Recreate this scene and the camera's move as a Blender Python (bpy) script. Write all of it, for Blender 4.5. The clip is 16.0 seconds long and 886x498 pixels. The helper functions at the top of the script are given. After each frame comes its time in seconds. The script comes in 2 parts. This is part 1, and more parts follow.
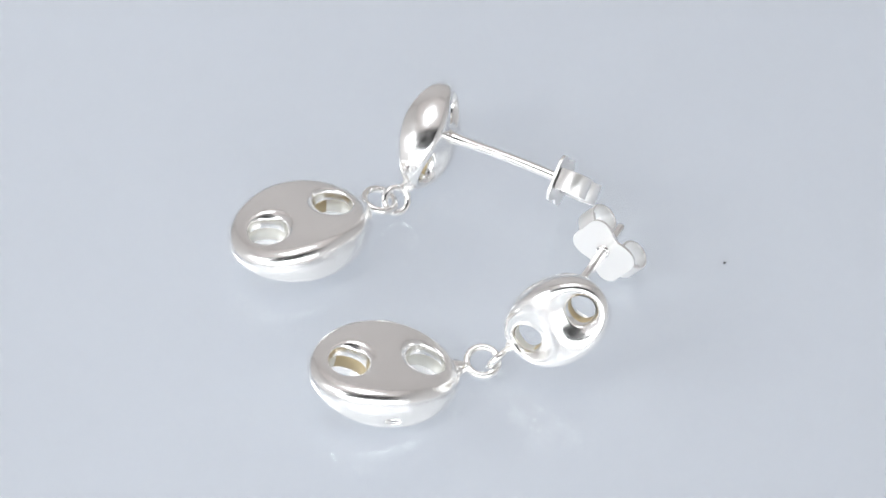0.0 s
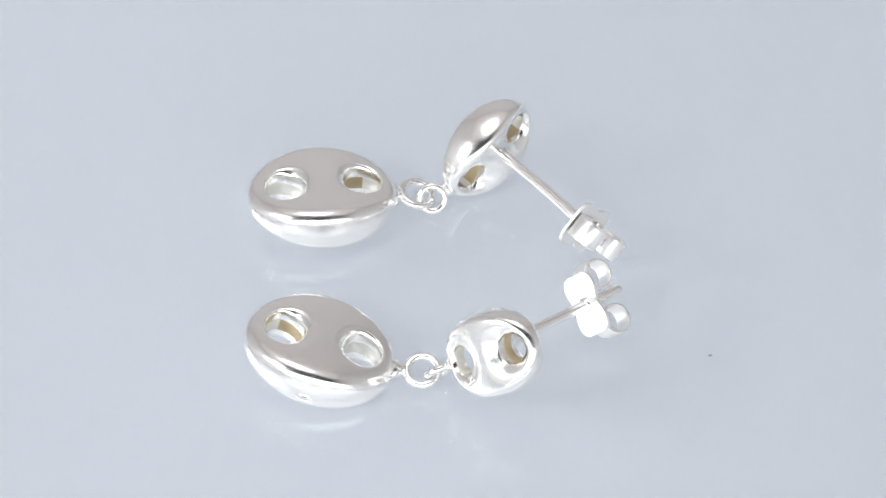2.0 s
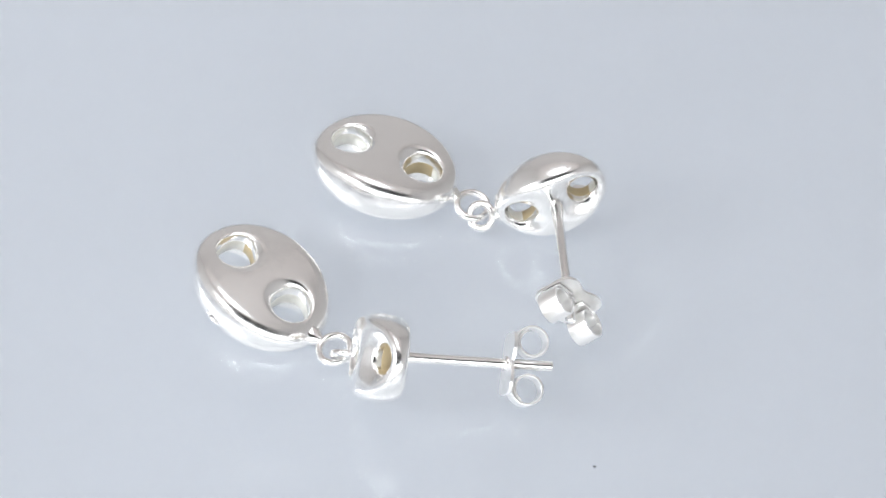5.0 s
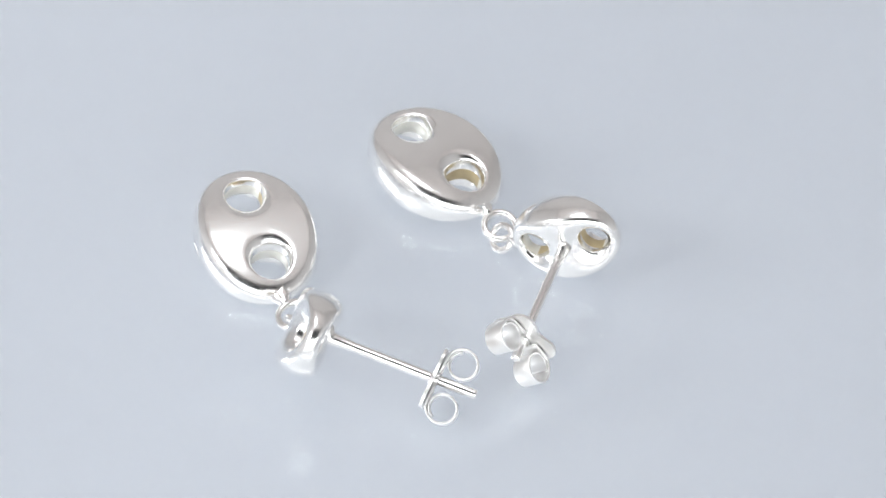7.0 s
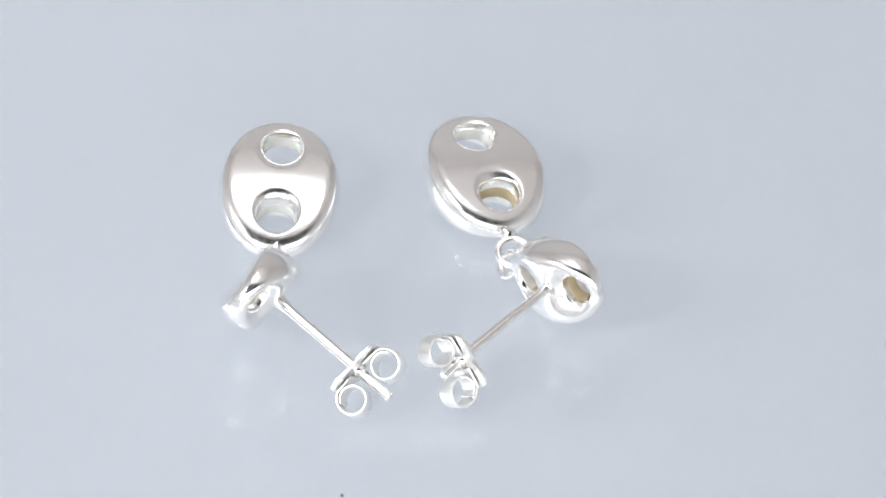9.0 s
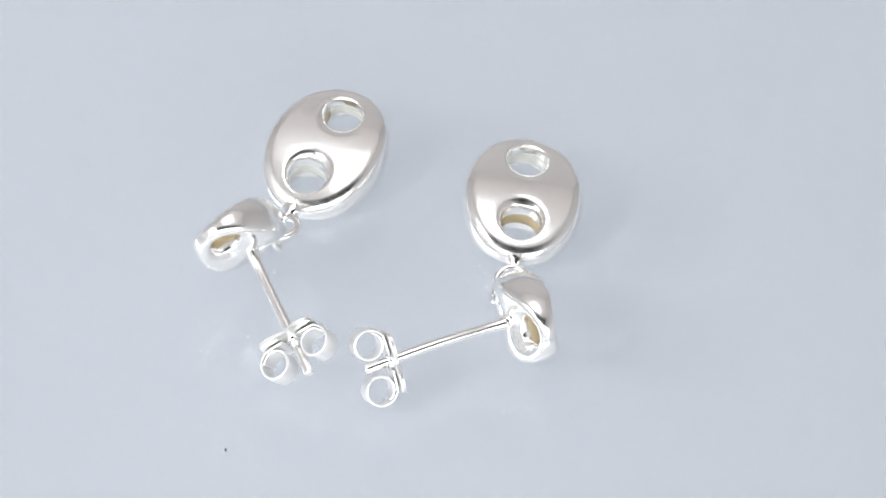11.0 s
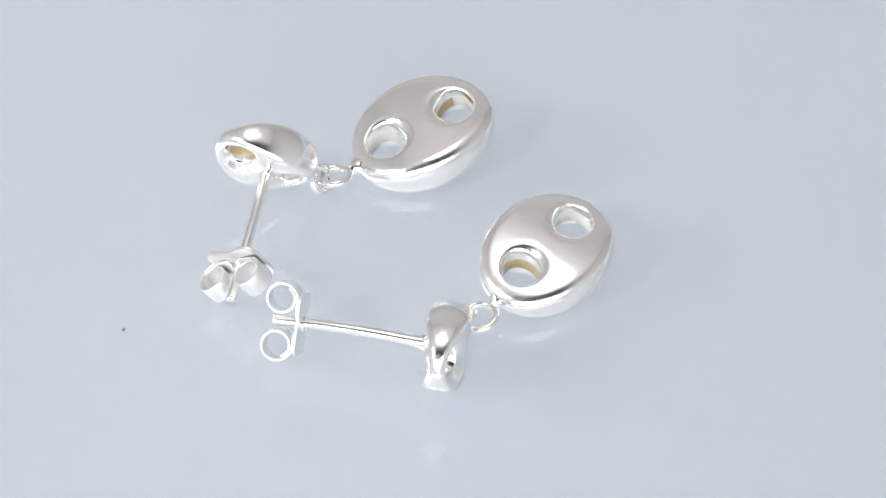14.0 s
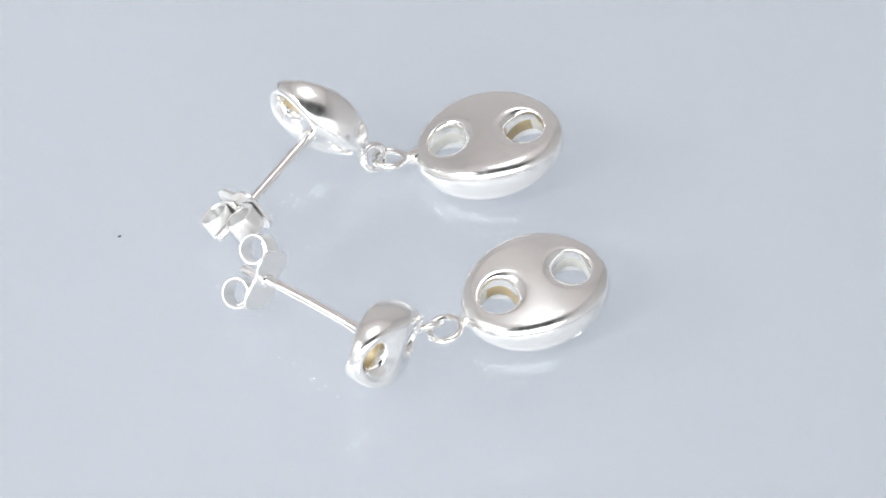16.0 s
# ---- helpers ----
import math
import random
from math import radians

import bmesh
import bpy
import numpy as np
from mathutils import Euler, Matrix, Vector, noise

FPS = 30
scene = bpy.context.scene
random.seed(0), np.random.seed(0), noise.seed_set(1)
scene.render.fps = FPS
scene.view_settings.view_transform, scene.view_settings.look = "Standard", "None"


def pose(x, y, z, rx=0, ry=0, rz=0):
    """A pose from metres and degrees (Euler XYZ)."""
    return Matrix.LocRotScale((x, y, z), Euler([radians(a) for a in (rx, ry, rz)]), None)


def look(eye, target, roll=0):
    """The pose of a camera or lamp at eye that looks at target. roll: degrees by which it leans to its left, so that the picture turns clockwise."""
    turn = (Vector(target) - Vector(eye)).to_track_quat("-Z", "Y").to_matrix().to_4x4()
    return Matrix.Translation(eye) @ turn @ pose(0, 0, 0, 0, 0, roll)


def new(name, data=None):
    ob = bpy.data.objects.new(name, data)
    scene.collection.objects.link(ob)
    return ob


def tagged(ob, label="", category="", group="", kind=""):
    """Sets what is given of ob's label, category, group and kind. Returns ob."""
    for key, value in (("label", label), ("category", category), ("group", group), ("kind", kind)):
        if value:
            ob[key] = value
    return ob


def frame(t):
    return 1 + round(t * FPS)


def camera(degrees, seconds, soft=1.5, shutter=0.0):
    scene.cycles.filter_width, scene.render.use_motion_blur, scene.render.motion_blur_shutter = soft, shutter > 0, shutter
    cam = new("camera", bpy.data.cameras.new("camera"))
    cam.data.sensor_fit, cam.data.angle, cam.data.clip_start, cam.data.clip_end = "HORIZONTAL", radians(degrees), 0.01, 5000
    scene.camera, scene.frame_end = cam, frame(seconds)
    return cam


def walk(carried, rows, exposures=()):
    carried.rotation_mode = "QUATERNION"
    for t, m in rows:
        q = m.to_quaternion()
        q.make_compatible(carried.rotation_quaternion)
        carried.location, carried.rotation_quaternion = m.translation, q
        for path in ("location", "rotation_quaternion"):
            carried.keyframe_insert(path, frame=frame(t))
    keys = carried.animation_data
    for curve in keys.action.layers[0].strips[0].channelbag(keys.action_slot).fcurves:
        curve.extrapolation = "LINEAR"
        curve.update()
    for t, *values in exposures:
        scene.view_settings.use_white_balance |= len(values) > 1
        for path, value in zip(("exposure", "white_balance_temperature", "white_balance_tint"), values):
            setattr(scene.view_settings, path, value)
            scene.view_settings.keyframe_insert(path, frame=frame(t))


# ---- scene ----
SECONDS = 16.0
MM = 0.001
SPIN = -11.98  # degrees per second of the turntable, seen from above

# camera: a long lens on a tripod, level with nothing, looking down at the turntable
cam = camera(8.55, SECONDS, soft=1.5)
EYE = Vector((0, -0.325, 0.3489))
PITCH, YAW, ROLL = 46.78, 0.306, 1.87
FORE = Vector((math.sin(radians(YAW)) * math.cos(radians(PITCH)), math.cos(radians(YAW)) * math.cos(radians(PITCH)), -math.sin(radians(PITCH))))
STAND = look(EYE, EYE + FORE, ROLL)
walk(cam, [(0, STAND), (SECONDS, STAND)])

# ---- light ----
world = bpy.data.worlds.new("studio_air")
scene.world = world
world.use_nodes = True
world.node_tree.nodes["Background"].inputs["Color"].default_value = (0.8, 0.85, 1, 1)
world.node_tree.nodes["Background"].inputs["Strength"].default_value = 0.05
scene.view_settings.exposure = -0.36


def area_lamp(name, eye, target, width, height, watts, colour):
    data = bpy.data.lights.new(name, "AREA")
    data.shape, data.size, data.size_y, data.energy, data.color = "RECTANGLE", width, height, watts, colour
    lamp = new(name, data)
    lamp.matrix_basis = look(eye, target)
    return lamp


area_lamp("key_lamp", (-0.4, -0.24, 0.36), (0, 0, 0), 0.1, 0.1, 2.2, (0.96, 0.98, 1))
area_lamp("top_lamp", (-0.02, 0.04, 0.74), (0, 0, 0), 0.3, 0.3, 1.2, (0.96, 0.98, 1))
area_lamp("top_diffuser", (0, 0.16, 0.812), (0, 0.16, 0), 1.08, 0.86, 0.54, (1, 0.955, 0.935))
area_lamp("back_diffuser", (0, 0.595, 0.4), (0, 0, 0.4), 1.08, 0.8, 0.5, (1, 0.925, 0.895))
area_lamp("left_diffuser", (-0.545, -0.05, 0.4), (0, -0.05, 0.4), 1.26, 0.8, 0.78, (1, 0.97, 0.955))
area_lamp("right_diffuser", (0.545, -0.05, 0.4), (0, -0.05, 0.4), 1.26, 0.8, 0.38, (1, 0.97, 0.955))
# added fill, whitens the unseen front floor that the silver undersides reflect
area_lamp("front_floor_fill", (0, -0.66, 0.14), (0, -0.2, -0.25), 1.0, 0.5, 6.6, (0.94, 0.98, 1))
# added fill below the glass, lifts the backdrop's left and lower part
area_lamp("backdrop_fill", (-0.2, 0.0, -0.14), (0, 0.115, -0.21), 0.1, 0.1, 0.22, (0.95, 0.98, 1))


# ---- materials ----
def material(name, colour, rough, metal=0.0, grain=0.0, grain_size=1.0, stain=0.0, stain_size=8.0, bump=0.0, specular=0.5, scratch=0.0):
    """Principled surface with colour and gloss that vary at two scales; the sizes are in millimetres."""
    m = bpy.data.materials.new(name)
    m.use_nodes = True
    t = m.node_tree
    b = t.nodes["Principled BSDF"]
    b.inputs["Base Color"].default_value = (*colour, 1)
    b.inputs["Roughness"].default_value = rough
    b.inputs["Metallic"].default_value = metal
    b.inputs["Specular IOR Level"].default_value = specular
    where = t.nodes.new("ShaderNodeTexCoord")
    fine = t.nodes.new("ShaderNodeTexNoise")
    fine.inputs["Scale"].default_value = 1000.0 / grain_size
    fine.inputs["Detail"].default_value = 4
    broad = t.nodes.new("ShaderNodeTexNoise")
    broad.inputs["Scale"].default_value = 1000.0 / stain_size
    broad.inputs["Detail"].default_value = 3
    for n in (fine, broad):
        t.links.new(where.outputs["Object"], n.inputs["Vector"])
    if stain:
        mix = t.nodes.new("ShaderNodeMix")
        mix.data_type = "RGBA"
        mix.inputs[6].default_value = (*[c * (1 - stain) for c in colour], 1)
        mix.inputs[7].default_value = (*[min(1, c * (1 + stain * 0.5)) for c in colour], 1)
        t.links.new(broad.outputs["Fac"], mix.inputs[0])
        t.links.new(mix.outputs[2], b.inputs["Base Color"])
    if grain:
        span = t.nodes.new("ShaderNodeMapRange")
        span.inputs["From Min"].default_value, span.inputs["From Max"].default_value = 0.3, 0.7
        span.inputs["To Min"].default_value, span.inputs["To Max"].default_value = max(0.01, rough - grain), rough + grain
        t.links.new(fine.outputs["Fac"], span.inputs["Value"])
        t.links.new(span.outputs["Result"], b.inputs["Roughness"])
    if scratch:
        # hairline scratches: thin ridges of a stretched wave
        turn = t.nodes.new("ShaderNodeMapping")
        turn.inputs["Rotation"].default_value = (0.3, 0.2, 0.7)
        turn.inputs["Scale"].default_value = (60, 900, 400)
        lines = t.nodes.new("ShaderNodeTexNoise")
        lines.inputs["Scale"].default_value = 1.0
        lines.inputs["Detail"].default_value = 6
        t.links.new(where.outputs["Object"], turn.inputs["Vector"])
        t.links.new(turn.outputs["Vector"], lines.inputs["Vector"])
        wavy = t.nodes.new("ShaderNodeBump")
        wavy.inputs["Distance"].default_value = scratch * MM
        t.links.new(lines.outputs["Fac"], wavy.inputs["Height"])
        swell = t.nodes.new("ShaderNodeBump")
        swell.inputs["Distance"].default_value = scratch * 12 * MM
        t.links.new(broad.outputs["Fac"], swell.inputs["Height"])
        t.links.new(swell.outputs["Normal"], wavy.inputs["Normal"])
        t.links.new(wavy.outputs["Normal"], b.inputs["Normal"])
    if bump:
        relief = t.nodes.new("ShaderNodeBump")
        if scratch:
            t.links.new(wavy.outputs["Normal"], relief.inputs["Normal"])
        relief.inputs["Strength"].default_value = 1.0
        relief.inputs["Distance"].default_value = bump * MM
        t.links.new(fine.outputs["Fac"], relief.inputs["Height"])
        t.links.new(relief.outputs["Normal"], b.inputs["Normal"])
    return m


SILVER = material("polished_silver", (0.97, 0.962, 0.95), 0.22, 1.0, grain=0.045, grain_size=0.4, stain=0.05, stain_size=2.2, bump=0.002, scratch=0.0016)
WIRE = material("silver_wire", (0.96, 0.95, 0.935), 0.2, 1.0, grain=0.04, grain_size=0.3, stain=0.03, stain_size=3, bump=0.002)
FROST = material("frosty_silver_sheet", (0.985, 0.975, 0.96), 0.36, 1.0, grain=0.04, grain_size=0.8, stain=0.03, stain_size=3)
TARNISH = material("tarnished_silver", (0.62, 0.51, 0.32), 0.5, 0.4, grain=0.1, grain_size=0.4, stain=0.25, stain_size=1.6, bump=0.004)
CREAM = material("cream_silver", (0.93, 0.91, 0.85), 0.42, 0.6, grain=0.1, grain_size=0.4, stain=0.18, stain_size=1.8, bump=0.004)


def satin_glass():
    """Lightly frosted sheet glass: mostly clear, a little milky, with a faint blurred sheen."""
    m = bpy.data.materials.new("satin_glass")
    m.use_nodes = True
    t = m.node_tree
    t.nodes.remove(t.nodes["Principled BSDF"])
    clear, sheen, mix = t.nodes.new("ShaderNodeBsdfTransparent"), t.nodes.new("ShaderNodeBsdfGlossy"), t.nodes.new("ShaderNodeMixShader")
    where, cloud, span = t.nodes.new("ShaderNodeTexCoord"), t.nodes.new("ShaderNodeTexNoise"), t.nodes.new("ShaderNodeMapRange")
    cloud.inputs["Scale"].default_value, cloud.inputs["Detail"].default_value = 900, 3
    span.inputs["To Min"].default_value, span.inputs["To Max"].default_value = 0.2, 0.265
    t.links.new(where.outputs["Object"], cloud.inputs["Vector"])
    t.links.new(cloud.outputs["Fac"], span.inputs["Value"])
    t.links.new(span.outputs["Result"], sheen.inputs["Roughness"])
    mix.inputs[0].default_value = 0.1
    frost, body = t.nodes.new("ShaderNodeBsdfDiffuse"), t.nodes.new("ShaderNodeMixShader")
    frost.inputs["Color"].default_value = (0.74, 0.79, 0.86, 1)
    body.inputs[0].default_value = 0.21
    t.links.new(clear.outputs[0], body.inputs[1])
    t.links.new(frost.outputs[0], body.inputs[2])
    t.links.new(body.outputs[0], mix.inputs[1])
    t.links.new(sheen.outputs[0], mix.inputs[2])
    t.links.new(mix.outputs[0], t.nodes["Material Output"].inputs["Surface"])
    return m


GLASS = satin_glass()
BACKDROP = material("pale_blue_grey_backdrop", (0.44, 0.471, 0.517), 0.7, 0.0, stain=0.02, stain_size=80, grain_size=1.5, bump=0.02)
GREY = material("grey_tent_fabric", (0.5, 0.49, 0.49), 0.9, 0.0, stain=0.05, stain_size=60, grain_size=1.5, bump=0.05)
FABRIC = material("white_tent_fabric", (0.84, 0.8, 0.785), 0.9, 0.0, stain=0.03, stain_size=60, grain_size=1.5, bump=0.05)
BLACK_FLAG = material("black_flag", (0.03, 0.03, 0.032), 0.9, 0.0, stain=0.1, stain_size=30, grain_size=1.5, bump=0.05)
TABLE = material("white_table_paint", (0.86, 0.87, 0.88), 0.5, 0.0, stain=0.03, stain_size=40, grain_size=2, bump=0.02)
DUST = material("dark_dust", (0.05, 0.045, 0.05), 0.8, 0.0, stain=0.2, stain_size=0.2)


# ---- mesh helpers ----
def mesh_of(name, verts, faces, mat, smooth=True):
    me = bpy.data.meshes.new(name)
    me.from_pydata([tuple(v) for v in verts], [], [tuple(f) for f in faces])
    me.materials.append(mat)
    me.polygons.foreach_set("use_smooth", [smooth] * len(me.polygons))
    me.update()
    return me


def part(name, data, parent, m=None, label=""):
    ob = new(name, data)
    ob.parent = parent
    if m is not None:
        ob.matrix_basis = m
    return tagged(ob, label)


def box(name, size, mat, m, bevel=0.002):
    bm = bmesh.new()
    bmesh.ops.create_cube(bm, size=1, matrix=Matrix.Diagonal((*size, 1)))
    bmesh.ops.bevel(bm, geom=bm.edges[:], offset=bevel, segments=2, affect="EDGES", profile=0.5)
    me = bpy.data.meshes.new(name)
    bm.to_mesh(me)
    bm.free()
    me.materials.append(mat)
    ob = new(name, me)
    ob.matrix_basis = m
    return ob


def isosurface(field, low, high, cell):
    """Vertices and quads of field(x, y, z) = 0 (negative inside), in millimetres, by averaged cell crossings and two steps onto the surface."""
    axes = [np.arange(l, h + cell, cell) for l, h in zip(low, high)]
    x, y, z = np.meshgrid(*axes, indexing="ij")
    f = field(x, y, z)
    n = f.shape
    inside = f < 0
    total = np.zeros((n[0] - 1, n[1] - 1, n[2] - 1, 3))
    count = np.zeros((n[0] - 1, n[1] - 1, n[2] - 1))
    corner = [(i, j, k) for i in (0, 1) for j in (0, 1) for k in (0, 1)]
    pts = np.stack([x, y, z], -1)

    def sub(a, c):
        return a[c[0]:n[0] - 1 + c[0], c[1]:n[1] - 1 + c[1], c[2]:n[2] - 1 + c[2]]

    for a in corner:
        for ax in range(3):
            if a[ax]:
                continue
            b = tuple(v + (i == ax) for i, v in enumerate(a))
            fa, fb = sub(f, a), sub(f, b)
            cross = (fa < 0) != (fb < 0)
            s = np.where(cross, fa / np.where(cross, fa - fb, 1), 0)[..., None]
            total += np.where(cross[..., None], sub(pts, a) * (1 - s) + sub(pts, b) * s, 0)
            count += cross
    used = count > 0
    index = np.full(used.shape, -1)
    index[used] = np.arange(used.sum())
    v = total[used] / count[used][:, None]
    for _ in range(3):
        e = 0.01
        g = np.stack([(field(*(v + d).T) - field(*(v - d).T)) / (2 * e) for d in np.eye(3) * e], 1)
        g2 = (g * g).sum(1)
        step = field(*v.T)[:, None] * g / np.maximum(g2, 0.04)[:, None]
        size = np.linalg.norm(step, axis=1, keepdims=True)
        v = v - step * np.minimum(1, 0.5 * cell / np.maximum(size, 1e-9))
    quads = []
    for ax in range(3):
        o1, o2 = (ax + 1) % 3, (ax + 2) % 3
        lo = [slice(1, m - 1) for m in n]
        lo[ax] = slice(0, n[ax] - 1)
        hi = list(lo)
        hi[ax] = slice(1, n[ax])
        ia, ib = inside[tuple(lo)], inside[tuple(hi)]
        cross = np.argwhere(ia != ib)
        flip = ia[tuple(cross.T)]
        base = cross.copy()
        for o in (o1, o2):
            base[:, o] += 1
        four = []
        for d1, d2 in ((-1, -1), (0, -1), (0, 0), (-1, 0)):
            c = base.copy()
            c[:, o1] += d1
            c[:, o2] += d2
            four.append(index[tuple(c.T)])
        q = np.stack(four, 1)
        q[~flip] = q[~flip][:, ::-1]
        quads.append(q)
    return v, np.concatenate(quads)


def smooth_max(a, b, k):
    h = np.clip(0.5 + 0.5 * (a - b) / k, 0, 1)
    return b * (1 - h) + a * h + k * h * (1 - h)


def tube(points, radii, sides=20, caps=True):
    """A swept round wire through points, in millimetres."""
    pts = [Vector(p) for p in points]
    verts, faces = [], []
    side = None
    for i, p in enumerate(pts):
        d = (pts[min(i + 1, len(pts) - 1)] - pts[max(i - 1, 0)]).normalized()
        if side is None:
            side = d.orthogonal().normalized()
        side = (side - d * side.dot(d)).normalized()
        up = d.cross(side)
        for j in range(sides):
            a = 2 * math.pi * j / sides
            verts.append((p + (side * math.cos(a) + up * math.sin(a)) * radii[i]) * MM)
    for i in range(len(pts) - 1):
        for j in range(sides):
            k = (j + 1) % sides
            faces.append((i * sides + j, i * sides + k, (i + 1) * sides + k, (i + 1) * sides + j))
    if caps:
        faces.append(tuple(range(sides))[::-1])
        faces.append(tuple(range((len(pts) - 1) * sides, len(pts) * sides)))
    return verts, faces


def lumpy_neck(start, end, radii, seed):
    """A short soldered joint from start to end, in millimetres, with a lumpy skin."""
    steps, sides = 12, 22
    pts = [Vector(start).lerp(Vector(end), i / steps) for i in range(steps + 1)]
    rad = [float(np.interp(i / steps, np.linspace(0, 1, len(radii)), radii)) for i in range(steps + 1)]
    v, f = tube(pts, rad, sides)
    out = []
    for k, co in enumerate(v):
        centre = pts[k // sides] * MM
        swell = 1 + 0.28 * noise.noise(Vector(co) * 1900 + Vector((seed, 0, 0)))
        out.append(centre + (Vector(co) - centre) * swell)
    return mesh_of("neck", out, f, WIRE)


def frame_of(origin, along, up):
    """A pose at origin (millimetres) whose x axis runs along and whose z axis leans to up."""
    x = Vector(along).normalized()
    z = Vector(up)
    z = (z - x * z.dot(x)).normalized()
    y = z.cross(x)
    m = Matrix((x, y, z)).transposed().to_4x4()
    m.translation = Vector(origin) * MM
    return m


# ---- the studio round the turntable ----
def wall(name, size, mat, m):
    return tagged(box(name, size, mat, m), kind="structure")


def sweep():
    """A bent card that stands on the table and leans back behind the turntable."""
    line = [(0.012, -0.25), (0.02, -0.25)]
    for i in range(1, 13):
        a = radians(60.8) * i / 12
        line.append((0.02 + 0.14 * math.sin(a), -0.25 + 0.14 * (1 - math.cos(a))))
    y, z = line[-1]
    line += [(y + 0.06, z + 0.06 * 1.79), (y + 0.115, z + 0.115 * 1.79)]
    verts, faces = [], []
    for off in (0, -0.004):
        for y, z in line:
            for x in (-0.54, -0.2, 0.2, 0.54):
                verts.append((x, y, z + off))
    n = len(line) * 4
    for i in range(len(line) - 1):
        for j in range(3):
            q = i * 4 + j
            faces.append((q, q + 1, q + 5, q + 4))
            faces.append((n + q, n + q + 4, n + q + 5, n + q + 1))
    for q in range(3):
        faces.append((q, n + q, n + q + 1, q + 1))
        w = n - 4 + q
        faces.append((w, w + 1, n + w + 1, n + w))
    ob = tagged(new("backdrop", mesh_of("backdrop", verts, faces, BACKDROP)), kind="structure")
    return ob


sweep()
# the floor is out of view, white as a reflector for the silver undersides
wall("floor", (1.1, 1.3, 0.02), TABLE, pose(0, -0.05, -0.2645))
wall("wall_back", (1.1, 0.02, 1.08), GREY, pose(0, 0.61, 0.28))
wall("wall_left", (0.02, 1.3, 1.08), GREY, pose(-0.56, -0.05, 0.28))
wall("wall_right", (0.02, 1.3, 1.08), GREY, pose(0.56, -0.05, 0.28))
wall("wall_front", (1.1, 0.02, 1.08), FABRIC, pose(0, -0.71, 0.28))
# unseen black flag, added so the silver creases reflect a dark line
wall("front_reflection_flag", (1.08, 0.012, 0.45), BLACK_FLAG, pose(0, -0.69, 0.58))
wall("ceiling", (1.14, 1.34, 0.02), FABRIC, pose(0, -0.05, 0.83))
# second unseen flag, added overhead to widen that dark reflection
wall("ceiling_reflection_flag", (1.08, 0.39, 0.008), BLACK_FLAG, pose(0, -0.495, 0.813))
# a few specks on the backdrop
bm = bmesh.new()
bmesh.ops.create_icosphere(bm, subdivisions=2, radius=1, matrix=Matrix.Diagonal((0.3 * MM, 0.38 * MM, 0.1 * MM, 1)))
SPECK_MESH = bpy.data.meshes.new("speck")
bm.to_mesh(SPECK_MESH)
bm.free()
SPECK_MESH.materials.append(material("grey_dust", (0.27, 0.285, 0.31), 0.8, 0.0, stain=0.2, stain_size=0.5))
for x, y, z, size in ((0.0183, 0.1407, -0.1772, 1.0), (-0.0414, 0.1390, -0.1802, 0.8), (0.0441, 0.1552, -0.1513, 0.8), (0.0513, 0.1515, -0.1579, 0.7), (0.0133, 0.1593, -0.1439, 0.6), (0.0328, 0.1517, -0.1574, 0.6), (0.0080, 0.1386, -0.1809, 0.6)):
    speck = part("speck", SPECK_MESH, bpy.data.objects["backdrop"], pose(x, y + 0.0008, z + 0.0014, 60.8))
    speck.scale = (size, size, size)
for x, y in ((-0.157, -0.06), (0.157, -0.06), (-0.162, 0.05), (0.162, 0.05)):
    wall("support", (0.02, 0.02, 0.236), TABLE, pose(x, y, -0.132))


def turntable():
    ob = tagged(new("turntable"), "lightly frosted glass turntable over a pale blue-grey backdrop", "turntable")

    def lathe(name, profile, mat, label):
        sides, verts, faces = 128, [], []
        for r, z in profile:
            for j in range(sides):
                a = 2 * math.pi * j / sides
                verts.append((r * math.cos(a), r * math.sin(a), z))
        for i in range(len(profile) - 1):
            for j in range(sides):
                k = (j + 1) % sides
                faces.append((i * sides + j, i * sides + k, (i + 1) * sides + k, (i + 1) * sides + j))
        if name == "rim":
            for j in range(sides):
                k = (j + 1) % sides
                last = (len(profile) - 1) * sides
                faces.append((last + j, last + k, k, j))
        else:
            faces.append(tuple(range(sides))[::-1])
            faces.append(tuple(range((len(profile) - 1) * sides, len(profile) * sides)))
        return part(name, mesh_of(name, verts, faces, mat, False), ob, label=label)

    disc = lathe("disc", [(0.178, -0.006), (0.18, -0.005), (0.18, -0.001), (0.179, 0.0002)], GLASS, "lightly frosted glass disc")
    disc.visible_shadow = False
    lathe("rim", [(0.181, -0.011), (0.186, -0.011), (0.186, 0.002), (0.181, 0.002)], TABLE, "white rim")
    # a grain of dark dust lying on the disc
    bm = bmesh.new()
    bmesh.ops.create_icosphere(bm, subdivisions=2, radius=1)
    for v in bm.verts:
        v.co *= 1 + 0.35 * noise.noise(v.co * 1.7)
    me = bpy.data.meshes.new("dust_speck")
    bmesh.ops.transform(bm, verts=bm.verts, matrix=Matrix.Diagonal((0.17 * MM, 0.09 * MM, 0.06 * MM, 1)))
    bm.to_mesh(me)
    bm.free()
    me.materials.append(DUST)
    part("dust_speck", me, ob, pose(24.5 * MM, 2.0 * MM, 0.25 * MM, 0, 0, 50), "tiny dark speck of dust")
    return ob


# ---- the earrings ----
def hole_radius(hole_r, angle, side):
    """The hole is a slightly three-cornered ring; the angle is 0 towards the tip of the link, side is -1 or 1 along its x axis."""
    return hole_r * (1 + (0.03 if side > 0 else -0.055) * np.cos(3 * angle) - 0.02 * np.cos(2 * angle))


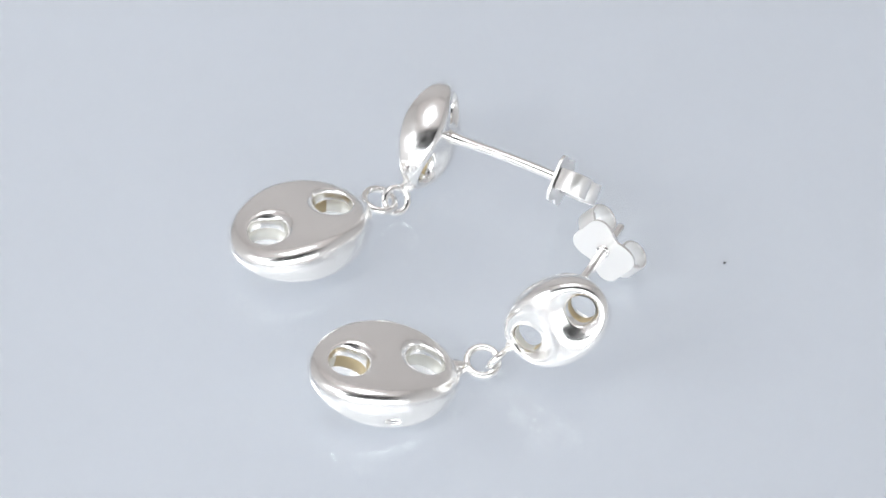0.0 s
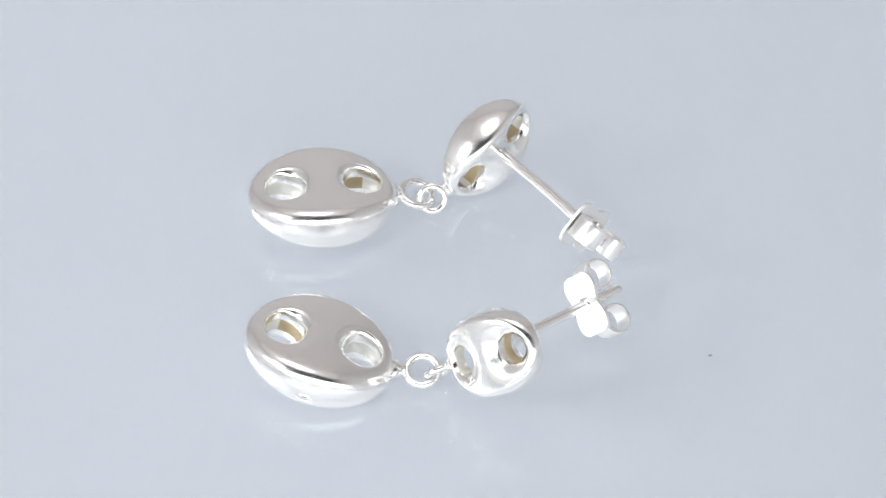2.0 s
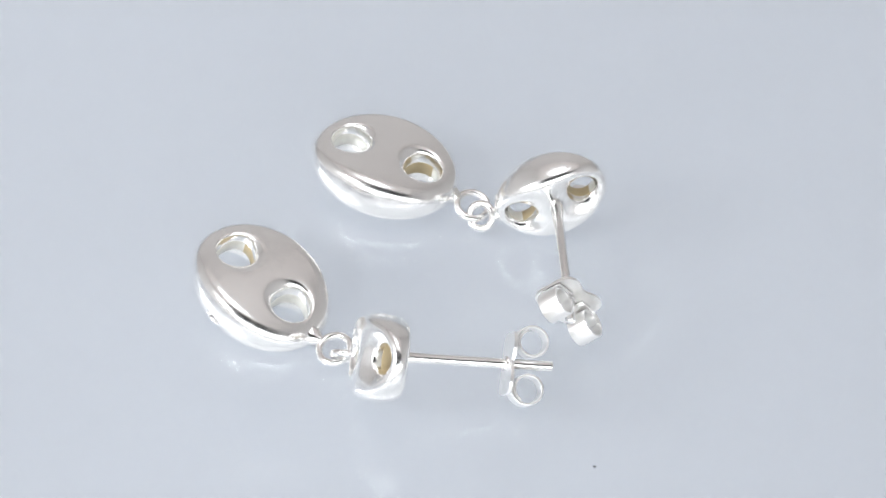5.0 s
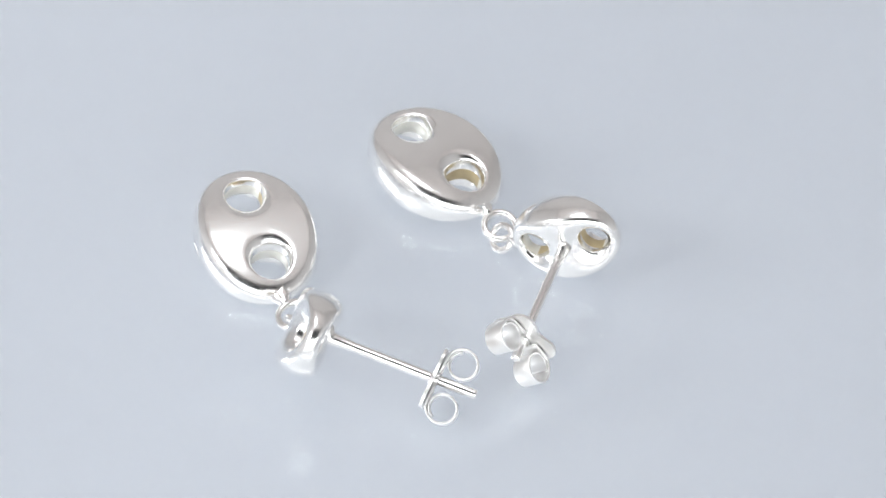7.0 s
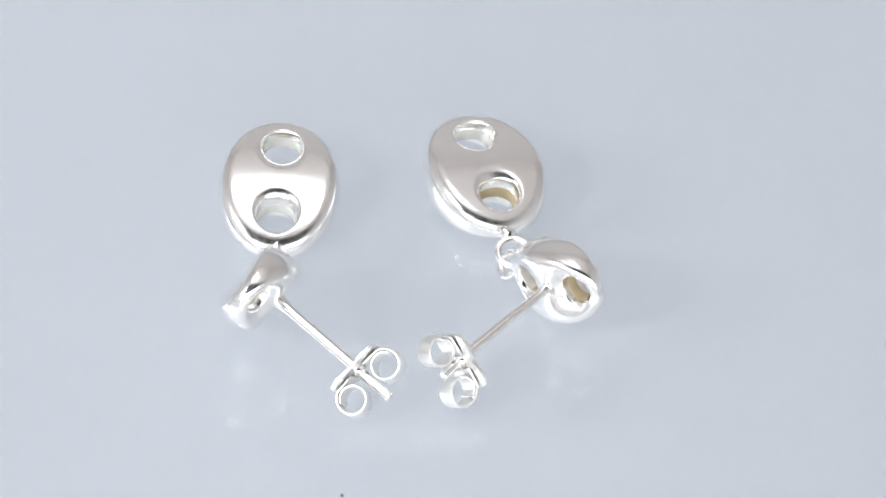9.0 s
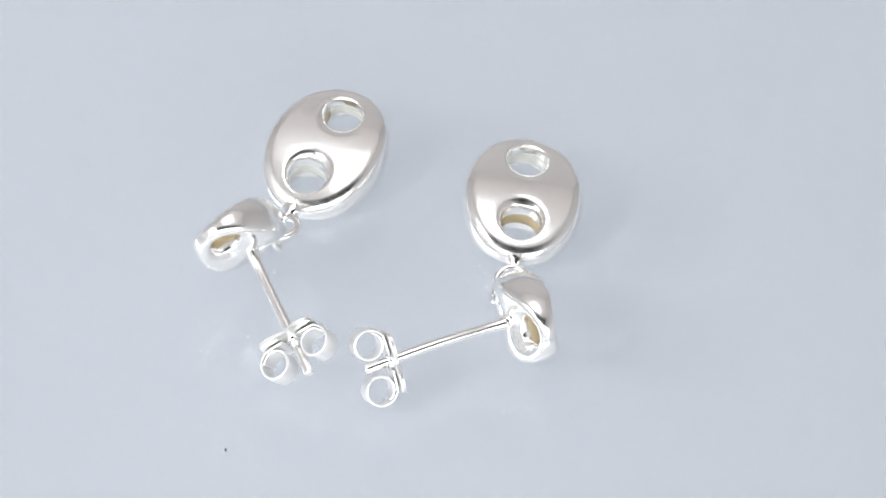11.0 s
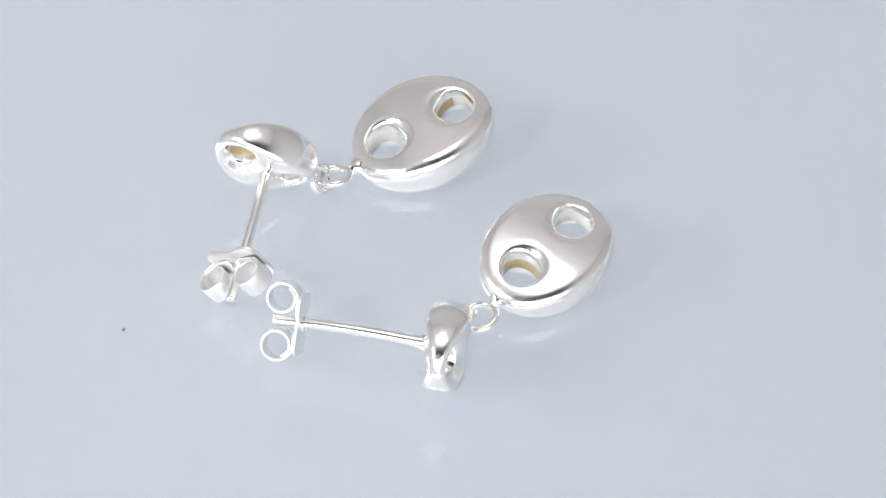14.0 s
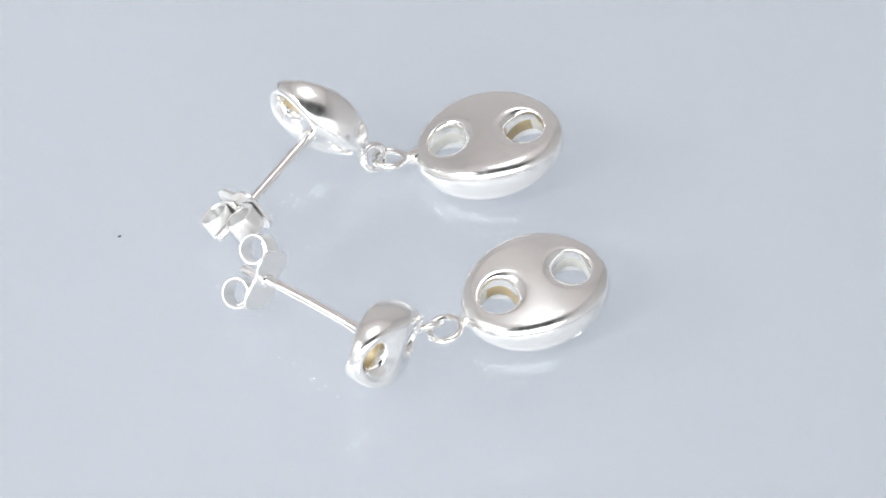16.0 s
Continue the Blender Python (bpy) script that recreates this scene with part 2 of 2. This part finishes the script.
def puffed_link(name, a, b, c, hole_x, hole_r, cell, taper, crown, barrel, crease, dish, vent=None):
    """A puffed oval link with two through holes: its long axis is x and its face is up z. The faces sink towards both tips
    (taper) and a little towards the sides (crown), so that the outer wall is deep at the sides and thin at the tips.
    dish: how deep the faces sink round a hole, how far on the inner side, how far on the outer. Vertices in metres."""
    def field(x, y, z):
        h = c * (1 - taper * (x / a) ** 2 - crown * (y / b) ** 2)
        for s in (-1, 1):
            u = (x - s * hole_x) * s
            d = np.sqrt(u * u + y * y) + 1e-6
            reach = dish[2] + (dish[1] - dish[2]) * (0.5 - 0.5 * u / d) ** 1.5
            h = h - dish[0] * np.exp(-(np.maximum(d - hole_r, 0) / reach) ** 1.6)
        f = smooth_max((z - h) * 0.93, (-z - h) * 0.93, 0.25)
        f = smooth_max(f, (np.sqrt((x / a) ** 2 + (y / b) ** 2 + (z / barrel) ** 2) - 1) * 0.5 * (a + b), crease)
        for s in (-1, 1):
            u = (x - s * hole_x) * s
            r = hole_radius(hole_r, np.arctan2(y, u), s) + 0.11 * np.clip(np.abs(z) / np.maximum(h, 0.3), 0, 1.2) ** 3
            f = smooth_max(f, r - np.sqrt(u * u + y * y), 0.12)
        if vent:
            f = smooth_max(f, vent[3] - np.sqrt(((x - vent[0]) / 1.9) ** 2 + (y - vent[1]) ** 2 + (z - vent[2]) ** 2), 0.1)
        return f

    m = 0.4
    v, q = isosurface(field, (-a - m, -b - m, -c - m), (a + m, b + m, c + m), cell)
    return mesh_of(name, v * MM, q, SILVER)


def sleeve(hole_x, hole_r, low, high, tarnished):
    """The inner tube of a hole; where it is tarnished, on the side towards the middle of the link."""
    verts, faces, n = [], [], 40
    rows = [(1.03, low), (0.985, low * 0.8), (0.985, high * 0.8), (1.03, high)]
    for k, z in rows:
        for j in range(n):
            t = 2 * math.pi * j / n
            r = k * hole_radius(hole_r, t, hole_x)
            verts.append(((hole_x + math.copysign(1, hole_x) * math.cos(t) * r) * MM, math.sin(t) * r * MM, z * MM))
    for i in range(len(rows) - 1):
        for j in range(n):
            k = (j + 1) % n
            quad = (i * n + j, (i + 1) * n + j, (i + 1) * n + k, i * n + k)
            faces.append(quad if hole_x > 0 else quad[::-1])
    me = mesh_of("inner_sleeve", verts, faces, CREAM)
    me.materials.append(TARNISH)
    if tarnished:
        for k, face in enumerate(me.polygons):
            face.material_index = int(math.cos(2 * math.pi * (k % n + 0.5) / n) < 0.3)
    return me


def ring_mesh(name, major, minor, stretch=1.0):
    n = 48
    pts = [(major * stretch * math.cos(2 * math.pi * i / n), major * math.sin(2 * math.pi * i / n), 0) for i in range(n + 1)]
    v, f = tube(pts, [minor] * (n + 1), 16, caps=False)
    return mesh_of(name, v, f, WIRE)


def butterfly(parent, m):
    """The scroll clutch on the post: x runs from scroll to scroll, y along the scrolls, z along the post."""
    nut = part("butterfly_clutch", plate_mesh(), parent, m, "silver butterfly clutch with two rolled scrolls")
    for s in (0, 1):
        part("scroll", scroll_mesh(), nut, pose(0, 0, 0, 0, 0, 180 * s))
    v, f = tube([(0, 0, -0.35), (0, 0, -0.3), (0, 0, 0.0), (0, 0, 0.35), (0, 0, 0.4)], [0.5, 0.58, 0.62, 0.58, 0.5], 24)
    part("collar", mesh_of("collar", v, f, WIRE), nut)
    return nut


def plate_mesh():
    n, verts, faces = 96, [], []
    for z in (-0.12, 0.12):
        verts.append((0, 0, z * MM))
        for j in range(n):
            a = 2 * math.pi * j / n
            r = 2.5 + 0.34 * math.cos(4 * a + math.pi) + 0.35 * math.cos(2 * a)
            verts.append(((r - 0.06) * math.cos(a) * MM, (r - 0.06) * 0.92 * math.sin(a) * MM, z * MM))
    for j in range(n):
        k = (j + 1) % n
        faces.append((0, 1 + k, 1 + j))
        faces.append((n + 1, n + 2 + j, n + 2 + k))
        faces.append((1 + j, 1 + k, n + 2 + k, n + 2 + j))
    return mesh_of("plate", verts, faces, FROST, False)


def scroll_mesh():
    """A strip that leaves the plate's edge and rolls up into a scroll."""
    line = [(0.6, 0.2), (1.2, 0.21), (1.9, 0.24), (2.4, 0.3)]
    cx, cz = 1.86, 1.62
    steps = 44
    for i in range(steps + 1):
        t = i / steps
        ang = radians(-62 + 395 * t)
        r = 1.38 - 0.26 * t
        line.append((cx + r * math.cos(ang) * 0.98, cz + r * math.sin(ang)))
    thick, half, round_off = 0.2, 0.92, 0.07
    profile = []
    for y, w, start in ((half, thick, 0), (-half, thick, 90), (-half, 0, 180), (half, 0, 270)):
        cy, cw = y - math.copysign(round_off, y), w - math.copysign(round_off, w - 0.1)
        profile += [(cy + round_off * math.cos(radians(start + k * 30)), cw + round_off * math.sin(radians(start + k * 30))) for k in range(4)]
    n, c, verts, faces = len(line), len(profile), [], []
    for i, (u, w) in enumerate(line):
        p0, p1 = line[max(i - 1, 0)], line[min(i + 1, n - 1)]
        d = Vector((p1[0] - p0[0], p1[1] - p0[1])).normalized()
        width = 1 - 0.12 * i / n
        for y, out in profile:
            verts.append(((u - d[1] * out) * MM, y * width * MM, (w + d[0] * out) * MM))
    for i in range(n - 1):
        for j in range(c):
            k = (j + 1) % c
            faces.append((i * c + j, (i + 1) * c + j, (i + 1) * c + k, i * c + k))
    faces += [tuple(range(c)), tuple(range((n - 1) * c, n * c))[::-1]]
    me = mesh_of("scroll", verts, faces, FROST)
    bm = bmesh.new()
    bm.from_mesh(me)
    bmesh.ops.recalc_face_normals(bm, faces=bm.faces)
    bm.to_mesh(me)
    bm.free()
    return me


PENDANT = (6.26, 4.94, 2.02, 3.17, 1.5)
STUD = (4.7, 3.52, 2.08, 2.6, 1.12)
PENDANT_MESHES = [puffed_link("pendant", *PENDANT, 0.1, 0.6, 0.1, 4.4, 0.7, (0.42, 0.44, 0.12), vent) for vent in ((-0.35, -4.78, -0.5, 0.36), (-1.3, 4.55, -0.7, 0.34))]
STUD_MESH = puffed_link("stud", *STUD, 0.085, 0.78, 0.2, 3.45, 0.35, (0.75, 1.15, 0.3))
PENDANT_RING = ring_mesh("pendant_ring", 1.27, 0.31)
STUD_RING = ring_mesh("stud_ring", 1.02, 0.3)


def earring(label, base, link, sleeves, pendant, ring, stud_ring, stud, post, scrolls, clutch_at, bend):
    """All places are millimetres on the turntable at the start; base is the spot on the disc under the earring."""
    ob = tagged(new("earring"), label, "earring", "pair of silver earrings")
    ob.matrix_basis = Matrix.Translation(Vector(base) * MM)
    back = ob.matrix_basis.inverted()
    # pendant
    m = frame_of(*pendant)
    p = part("pendant", link, ob, back @ m, "puffed oval silver link with two holes")
    for s, dull in zip((-1, 1), sleeves):
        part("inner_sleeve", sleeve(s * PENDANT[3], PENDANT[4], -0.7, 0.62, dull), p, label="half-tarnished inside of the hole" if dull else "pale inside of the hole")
    tip = m @ (Vector((PENDANT[0] - 1.1, 0, 0)) * MM) / MM
    r = Vector(ring[0])
    d = (r - tip).normalized()
    rim = r - d * 1.24
    part("neck", lumpy_neck(tip, rim, (0.85, 0.95, 0.8, 0.58, 0.36), base[0]), ob, back, "lumpy soldered joint")
    part("pendant_ring", PENDANT_RING, ob, back @ frame_of(ring[0], d, ring[1]))
    # stud with its own ring
    ms = frame_of(*stud)
    s_ob = part("stud", STUD_MESH, ob, back @ ms, "small puffed silver link with two holes, standing on its edge")
    for s in (-1, 1):
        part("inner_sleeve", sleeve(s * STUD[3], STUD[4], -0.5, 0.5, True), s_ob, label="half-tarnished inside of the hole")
    foot = ms @ (Vector((-STUD[0] + 0.5, 0, 0)) * MM) / MM
    q = Vector(stud_ring[0])
    d2 = (q - foot).normalized()
    rim2 = q - d2 * 1.05
    part("neck", lumpy_neck(foot, rim2, (0.66, 0.72, 0.6, 0.36), base[1]), ob, back, "lumpy soldered joint")
    part("stud_ring", STUD_RING, ob, back @ frame_of(stud_ring[0], d2, stud_ring[1]))
    # post
    a, z = Vector(post[0]), Vector(post[1])
    way = (z - a).normalized()
    pts, rad = [], []
    for i in range(25):
        t = i / 24
        pts.append(a.lerp(z, t) + Vector(bend) * math.sin(math.pi * t))
        rad.append(0.41 + 0.2 * max(0, 1 - t / 0.2) ** 2)
    pts += [z + way * 0.12, z + way * 0.2]
    rad += [0.4, 0.22]
    v, f = tube(pts, rad, 20)
    part("post", mesh_of("post", v, f, WIRE), ob, back, "straight silver wire post")
    # clutch
    at = a + way * clutch_at
    butterfly(ob, back @ frame_of(at, scrolls, way))
    return ob


E_A = earring("polished silver drop earring, belly-down pendant, post through butterfly clutch", (4, -10, 0), PENDANT_MESHES[0],
              sleeves=(True, False), pendant=((-2.68, -13.09, 2.5), (0.94, 0.26, -0.219), (0.201, 0.095, 0.975)),
              ring=((5.1, -10.6, 1.5), (0.1, -0.25, 1)), stud_ring=((6.3, -10.3, 1.65), (-0.2, 0.6, 0.75)),
              stud=((10.84, -9.77, 5.65), (0.767, 0.001, 0.642), (-0.288, -0.893, 0.346)),
              post=((11.1, -8.3, 5.25), (15.95, 2.8, 3.12)), scrolls=(0.66, -0.48, -0.576), clutch_at=8.9, bend=(0, 0, 0))
E_B = earring("polished silver drop earring, its pendant and stud linked by two rings", (-4, 5, 0), PENDANT_MESHES[1],
              sleeves=(False, True), pendant=((-9.78, 2.03, 2.58), (0.791, 0.605, -0.09), (0.006, 0.14, 0.99)),
              ring=((-3.5, 6.7, 1.5), (0.15, 0, 1)), stud_ring=((-2.15, 6.75, 1.5), (0.5, -0.5, 0.7)),
              stud=((0.4, 11.66, 4.07), (0.335, 0.841, 0.424), (-0.925, 0.38, -0.022)),
              post=((1.9, 11.3, 4.4), (13.0, 6.3, 3.85)), scrolls=(0.229, 0.582, -0.78), clutch_at=10.1, bend=(0, 0, 0.25))
TURNTABLE = turntable()


def motions():
    for ob in (TURNTABLE, E_A, E_B):
        start = ob.matrix_basis.copy()
        walk(ob, [(k * 0.25, pose(0, 0, 0, 0, 0, SPIN * k * 0.25) @ start) for k in range(int(SECONDS * 4) + 1)])


motions()
